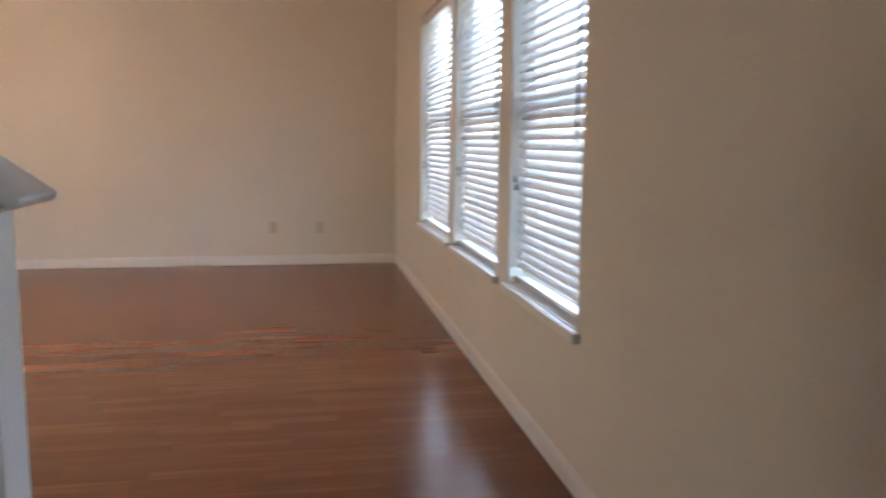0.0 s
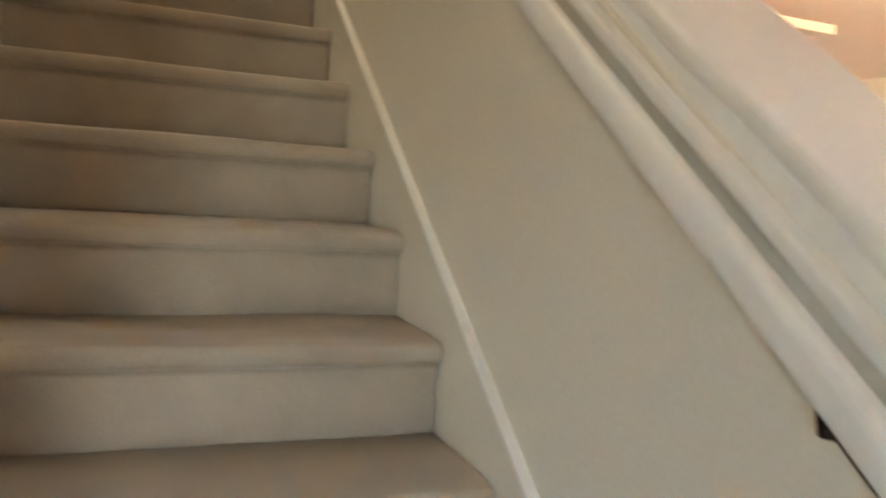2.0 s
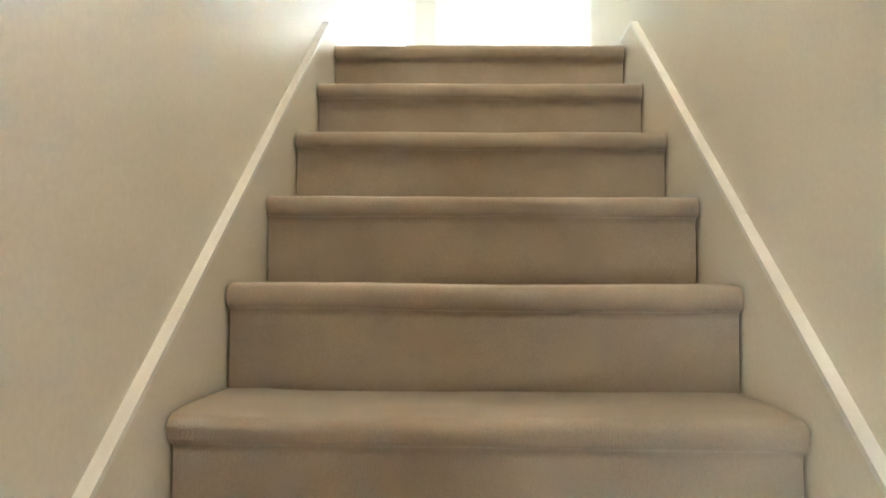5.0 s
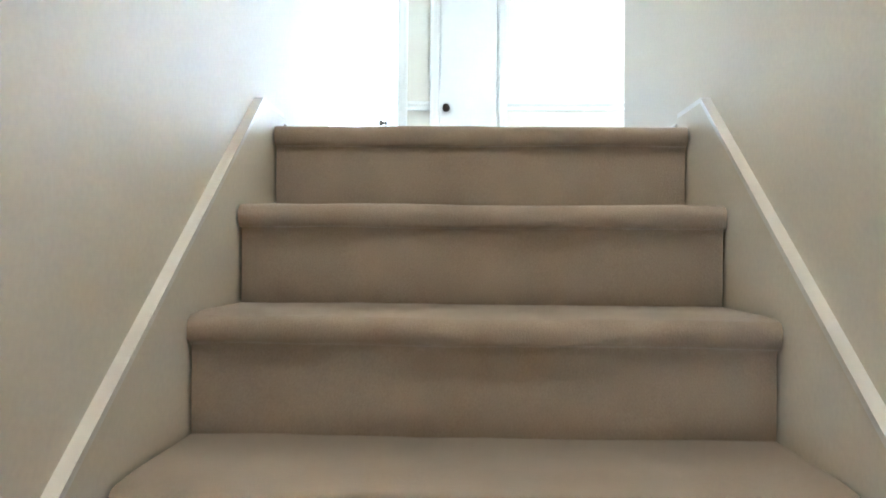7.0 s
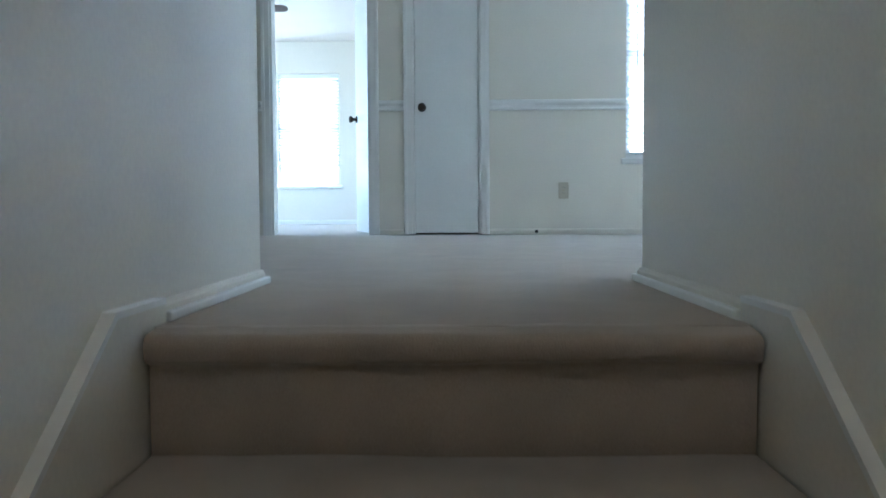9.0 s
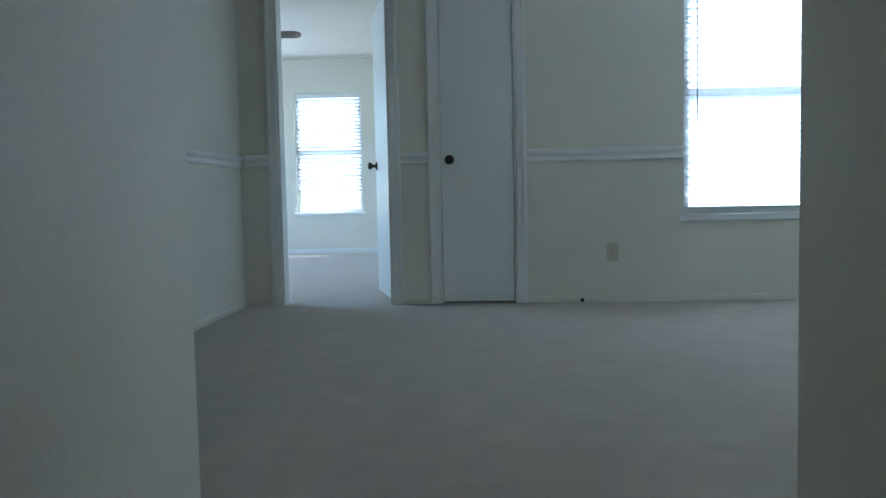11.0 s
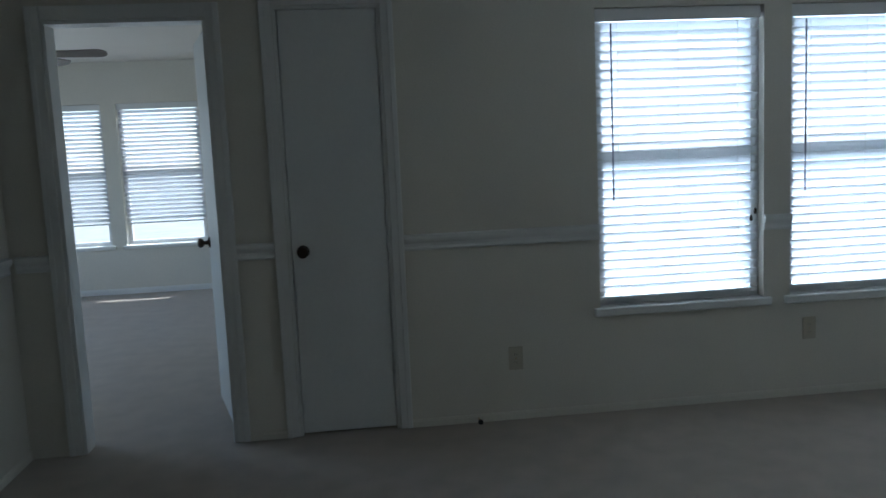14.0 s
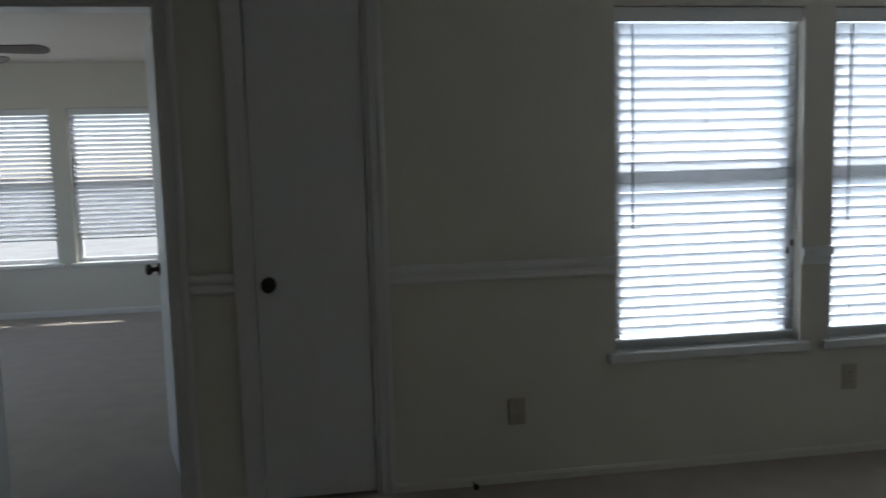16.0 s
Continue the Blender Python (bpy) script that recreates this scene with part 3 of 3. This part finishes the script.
# ---------------------------------------------------------------- doors and trim upstairs
def make_casing(name, x0, x1, ztop, wide=0.06, jamb=0.12):
    c = thing(name, "white painted door casing with stepped moulding", "door frame")
    tagged(c, kind="structure")
    for a, b in ((x0 - wide, x0), (x1, x1 + wide)):
        bm = boxbm(a, b, YL - 0.012, YL - 0.0005, 0.001, ztop + wide, bevel=0.003)
        part("side_casing", bm, TRIM, c)
        s = 1 if a < x0 else -1
        m = a + 0.014 if s > 0 else b - 0.014
        part("casing_bead", boxbm(m - 0.012, m + 0.012, YL - 0.019, YL - 0.0125, 0.001, ztop + wide - 0.002, bevel=0.003), TRIM, c)
    part("head_casing", boxbm(x0 + 0.0005, x1 - 0.0005, YL - 0.012, YL - 0.0005, ztop, ztop + wide, bevel=0.003), TRIM, c)
    for a, b, lo, hi in ((x0 + 0.0005, x0 + 0.016, 0.001, ztop - 0.017), (x1 - 0.016, x1 - 0.0005, 0.001, ztop - 0.017), (x0 + 0.0005, x1 - 0.0005, ztop - 0.016, ztop - 0.0005)):
        part("jamb", boxbm(a, b, YL + 0.0005, YL + jamb - 0.0005, lo, hi), TRIM, c)
    return c


def make_knob(parent, m, mat, label):
    """Knob on its rose, standing out along local z."""
    k = part("knob", lathe(bmesh.new(), [(0.030, 0.0), (0.030, 0.006), (0.012, 0.012), (0.011, 0.030), (0.020, 0.036), (0.027, 0.046), (0.027, 0.056), (0.018, 0.064), (0.004, 0.066)], 24, m), mat, parent, label, smooth=True)
    return k


def hinge(parent, m):
    bm = rod(bmesh.new(), (0, 0, -0.045), (0, 0, 0.045), 0.006)
    bmesh.ops.transform(bm, matrix=m, verts=bm.verts)
    return part("hinge", bm, DOORW, parent, smooth=True)


make_casing("door_frame_closet", CLOSET[0], CLOSET[1], CLOSET[3])
make_casing("door_frame_bedroom", DOOR[0], DOOR[1], DOOR[3], 0.062)
cd = thing("closet_door", "narrow flat white closet door, closed", "door")
part("leaf", boxbm(CLOSET[0] + 0.020, CLOSET[1] - 0.020, YL + 0.006, YL + 0.041, 0.014, CLOSET[3] - 0.019, bevel=0.002), DOORW, cd)
make_knob(cd, pose(0.219, YL + 0.006, 0.905, 90), BRONZE, "dark bronze round knob")
for z in (0.25, 1.05, 1.85):
    hinge(cd, pose(CLOSET[1] - 0.017, YL + 0.002, z))

bd = thing("bedroom_door", "flat white bedroom door standing open", "door", at=(DOOR[1] - 0.02, YL + 0.115, 0))
bd.rotation_euler = (0, 0, radians(-75))
DWID = DOOR[1] - DOOR[0] - 0.036
part("leaf", boxbm(-DWID, 0, 0.0, 0.035, 0.012, DOOR[3] - 0.02, bevel=0.002), DOORW, bd)
make_knob(bd, pose(-DWID + 0.06, 0.0, 0.905, 90), BRONZE, "dark bronze round knob")
make_knob(bd, pose(-DWID + 0.06, 0.035, 0.905, -90), BRONZE, "dark bronze round knob")
part("latch_plate", boxbm(-DWID - 0.001, -DWID + 0.0005, 0.006, 0.029, 0.86, 0.95), BRASS, bd, "brass latch plate")
for z in (0.25, 1.05, 1.80):
    hinge(bd, pose(0.002, -0.004, z))


def chair_rail(name, p, q, face):
    """Stepped rail along x or y. face: the way it stands out from its wall."""
    c = tagged(thing(name, "white painted chair rail moulding", "trim"), kind="structure")
    prof = [(0.0005, 0.880), (0.010, 0.880), (0.014, 0.888), (0.010, 0.900), (0.012, 0.915), (0.022, 0.925), (0.026, 0.938), (0.024, 0.952), (0.0005, 0.958)]
    bm = bmesh.new()
    if face == "y":
        prism(bm, [(YL - d, z) for d, z in prof], "x", p, q)
    else:
        prism(bm, [(XL + d, z) for d, z in prof], "y", p, q)
    part("moulding", bm, TRIM, c)


chair_rail("chair_rail_1", CLOSET[1] + 0.061, UWIN[0][0] - 0.001, "y")
chair_rail("chair_rail_2", UWIN[0][1] + 0.001, UWIN[1][0] - 0.001, "y")
chair_rail("chair_rail_3", UWIN[1][1] + 0.001, XR - 0.001, "y")
chair_rail("chair_rail_4", DOOR[1] + 0.063, CLOSET[0] - 0.061, "y")
chair_rail("chair_rail_5", LEND + 0.002, YL - 0.03, "x")
chair_rail("chair_rail_6", XL + 0.027, DOOR[0] - 0.063, "y")


def baseboard(name, along, p, q, wall, out, z, high, thick=0.012, mat=TRIM):
    """Runs along x or y, standing out from its wall by thick times out."""
    c = tagged(thing(name, "white painted baseboard", "trim"), kind="structure")
    prof = [(0.0005, 0.001), (thick, 0.001), (thick, high * 0.72), (thick * 0.75, high * 0.8), (thick * 0.6, high * 0.95), (0.0005, high)]
    bm = prism(bmesh.new(), [(wall + out * d, z + h) for d, h in prof], {"x": "x", "y": "y"}[along], p, q)
    part("board", bm, mat, c)
    return c


baseboard("baseboard_far", "y", YW + 0.013, YB, XF, -1, FL, 0.085)
baseboard("baseboard_front", "x", XW0, XF - 0.013, YW, 1, FL, 0.085)
baseboard("baseboard_low_wall", "y", KY, YB, KW1, 1, FL, 0.085)
baseboard("baseboard_landing_left", "y", 0.102, LEND, -0.02, 1, 0, 0.033, 0.012, PAINT)
baseboard("baseboard_landing_right", "y", 0.102, REND, KW0, -1, 0, 0.033, 0.012, PAINT)
for nm, p, x0, x1 in (("shoe_moulding_left", LEND, -0.0075, 0.006), ("shoe_moulding_right", REND, W - 0.006, W + 0.0075)):
    c = tagged(thing(nm, "white quarter-round shoe moulding at the carpet", "trim"), kind="structure")
    part("strip", boxbm(x0, x1, 0.103, p - 0.001, -0.0005, 0.017, bevel=0.004), TRIM, c)
baseboard("baseboard_loft_1", "x", CLOSET[1] + 0.062, XR, YL, -1, 0, 0.04, 0.011, PAINT)
baseboard("baseboard_loft_2", "y", LEND, YL - 0.013, XL, 1, 0, 0.04, 0.011, PAINT)
baseboard("baseboard_loft_3", "x", DOOR[1] + 0.064, CLOSET[0] - 0.062, YL, -1, 0, 0.04, 0.011, PAINT)
baseboard("baseboard_bedroom", "x", BX0, BX1, BY, -1, 0, 0.06)


# ---------------------------------------------------------------- small fittings
def make_outlet(m, mat=PLATE):
    """Duplex socket plate; local x across, y up, z out of the wall."""
    o = thing("wall_outlet", "almond plastic duplex outlet plate on the wall", "outlet", "wall outlets")
    o.matrix_basis = m
    part("plate", boxbm(-0.036, 0.036, -0.058, 0.058, 0.0005, 0.006, bevel=0.003), mat, o)
    for y in (-0.020, 0.020):
        s = part("socket", boxbm(-0.015, 0.015, y - 0.013, y + 0.013, 0.006, 0.008, bevel=0.001), mat, o)
        for x in (-0.006, 0.006):
            part("slot", boxbm(x - 0.001, x + 0.001, y - 0.004, y + 0.005, 0.008, 0.0084), BLACK, s)
    part("screw", rod(bmesh.new(), (0, 0, 0.006), (0, 0, 0.0075), 0.003, 8), BRASS, o)
    return o


FACE_Y = pose(0, 0, 0, 90, 0, 0)
for x, z in ((1.225, 0.312), (2.775, 0.357)):
    make_outlet(Matrix.Translation((x, YL, z)) @ FACE_Y)
make_outlet(Matrix.Translation((XL, 3.25, 0.262)) @ pose(0, 0, 0, 90, 0, 90))
for y in (-3.594, -4.038):
    make_outlet(Matrix.Translation((XF, y, -2.237)) @ pose(0, 0, 0, 90, 0, -90), PLATEW)
make_outlet(Matrix.Translation((4.10, YW, -2.225)) @ pose(0, 0, 0, 90, 0, 180), PLATEW)
ds = thing("door_stop", "small dark rubber-tipped door stop on the baseboard", "door stop")
part("stem", rod(bmesh.new(), (1.027, YL - 0.011, 0.022), (1.027, YL - 0.060, 0.022), 0.005), BRASS, ds)
part("tip", rod(bmesh.new(), (1.027, YL - 0.060, 0.022), (1.027, YL - 0.075, 0.022), 0.012), BLACK, ds)


# ---------------------------------------------------------------- ceiling fans
def make_fan(at, ceil, blades, radius, turn, lit, label):
    """Fan on a down rod: canopy, motor, blades on irons and a light kit with glass shades."""
    x, y, z = at                                   # z: middle of the blades
    f = thing("ceiling_fan", label, "ceiling fan")
    o = Matrix.Translation((x, y, 0))
    part("canopy", lathe(bmesh.new(), [(0.065, ceil - 0.001), (0.062, ceil - 0.02), (0.025, ceil - 0.06)], 24, o), BRASS, f, smooth=True)
    part("down_rod", rod(bmesh.new(), (x, y, ceil - 0.05), (x, y, z + 0.06), 0.012), BRASS, f, smooth=True)
    part("motor", lathe(bmesh.new(), [(0.03, z + 0.08), (0.10, z + 0.06), (0.125, z + 0.02), (0.125, z - 0.03), (0.09, z - 0.06), (0.05, z - 0.07)], 28, o), BRASS, f, smooth=True)
    for k in range(blades):
        m = o @ Matrix.Translation((0, 0, z)) @ pose(0, 0, 0, 0, 0, turn + 360 / blades * k) @ pose(0, 0, 0, -14, 0, 0)
        bm = bmesh.new()
        out = [(0.19, -0.050)] + [(radius - 0.07 + 0.07 * math.sin(radians(a)), -0.066 + 0.066 * (1 - math.cos(radians(a)))) for a in range(0, 91, 15)]
        out += [(px, -py) for px, py in out[::-1]]
        prism(bm, out, "z", -0.004, 0.004)
        bmesh.ops.transform(bm, matrix=m, verts=bm.verts)
        b = part("blade", bm, BLADE, f)
        bm = box(bmesh.new(), 0.10, 0.24, -0.014, 0.014, -0.010, -0.004, bevel=0.002)
        bmesh.ops.transform(bm, matrix=m, verts=bm.verts)
        part("blade_iron", bm, BRASS, b)
    kit = part("light_kit", lathe(bmesh.new(), [(0.04, z - 0.07), (0.055, z - 0.085), (0.055, z - 0.115), (0.02, z - 0.135)], 20, o), BRASS, f, smooth=True)
    for k in range(3):
        a = radians(turn + 20 + 120 * k)
        d = Vector((math.cos(a), math.sin(a), 0))
        c = Vector((x, y, z - 0.10)) + d * 0.10
        part("lamp_arm", rod(bmesh.new(), Vector((x, y, z - 0.10)) + d * 0.04, c, 0.01), BRASS, kit)
        m = Matrix.Translation(c) @ (d * 0.55 + Vector((0, 0, -1))).to_track_quat("Z", "Y").to_matrix().to_4x4()
        part("shade", lathe(bmesh.new(), [(0.022, 0.0), (0.030, 0.012), (0.052, 0.045), (0.064, 0.085), (0.060, 0.115), (0.035, 0.135), (0.004, 0.142)], 24, m), LAMPGLASS if lit else PLATEW, kit, "frosted glass lamp shade", smooth=True)
    bm = rod(bmesh.new(), (x, y, z - 0.13), (x, y, z - 0.36), 0.002, 6)
    pc = part("pull_chain", bm, BRASS, f)
    part("chain_bob", lathe(bmesh.new(), [(0.002, z - 0.36), (0.007, z - 0.365), (0.008, z - 0.382), (0.003, z - 0.39)], 10, o), BRASS, pc, smooth=True)
    return f


def make_ceiling_light(x, y, z):
    c = thing("ceiling_light", "flush frosted glass ceiling light over the stairs", "ceiling light")
    part("base", lathe(bmesh.new(), [(0.13, z - 0.001), (0.135, z - 0.02), (0.12, z - 0.03)], 28, Matrix.Translation((x, y, 0))), BRASS, c, smooth=True)
    part("dome", lathe(bmesh.new(), [(0.118, z - 0.031), (0.115, z - 0.055), (0.095, z - 0.085), (0.055, z - 0.105), (0.005, z - 0.112)], 28, Matrix.Translation((x, y, 0))), DOMEGLASS, c, "glowing frosted glass dome", smooth=True)


make_ceiling_light(0.44, -1.55, H)
make_fan((4.50, -1.36, -0.12), CL, 5, 0.56, 46, True, "brass ceiling fan with lit frosted lamp shades")
make_fan((-1.74, 6.6, 2.12), 2.40, 5, 0.60, 3, False, "ceiling fan with grey-brown blades in the bedroom")


# ---------------------------------------------------------------- laminate planks
def make_planks():
    pw, pl = 0.128, 1.22
    rnd = random.Random(11)
    me = mesh_of("plank", boxbm(-pw / 2 + 0.0002, pw / 2 - 0.0002, -pl / 2 + 0.0003, pl / 2 - 0.0003, -0.012, 0.0), WOOD)
    parent = tagged(thing("floor", "glossy reddish-brown strip laminate floor", "floor"), kind="structure")
    far = bmesh.new()
    made = 0
    x = XW0 + pw / 2
    while x < XF - pw / 2:
        y = YW + rnd.uniform(-0.5, 0.5) * pl
        while y - pl / 2 < YB:
            lo, hi = max(y - pl / 2, YW), min(y + pl / 2, YB)
            if hi - lo > 0.05:
                whole = lo == y - pl / 2 and hi == y + pl / 2
                if whole and x > 1.0 and y < 0.6 and made < 300:
                    o = new("plank", me)
                    o.parent = parent
                    o.location = (x, y, FL)
                    made += 1
                else:
                    box(far, x - pw / 2 + 0.0002, x + pw / 2 - 0.0002, lo + 0.0003, hi - 0.0003, FL - 0.012, FL)
            y += pl
        x += pw
    tagged(part("planks", far, WOODFAR, parent), kind="stuff")


make_planks()
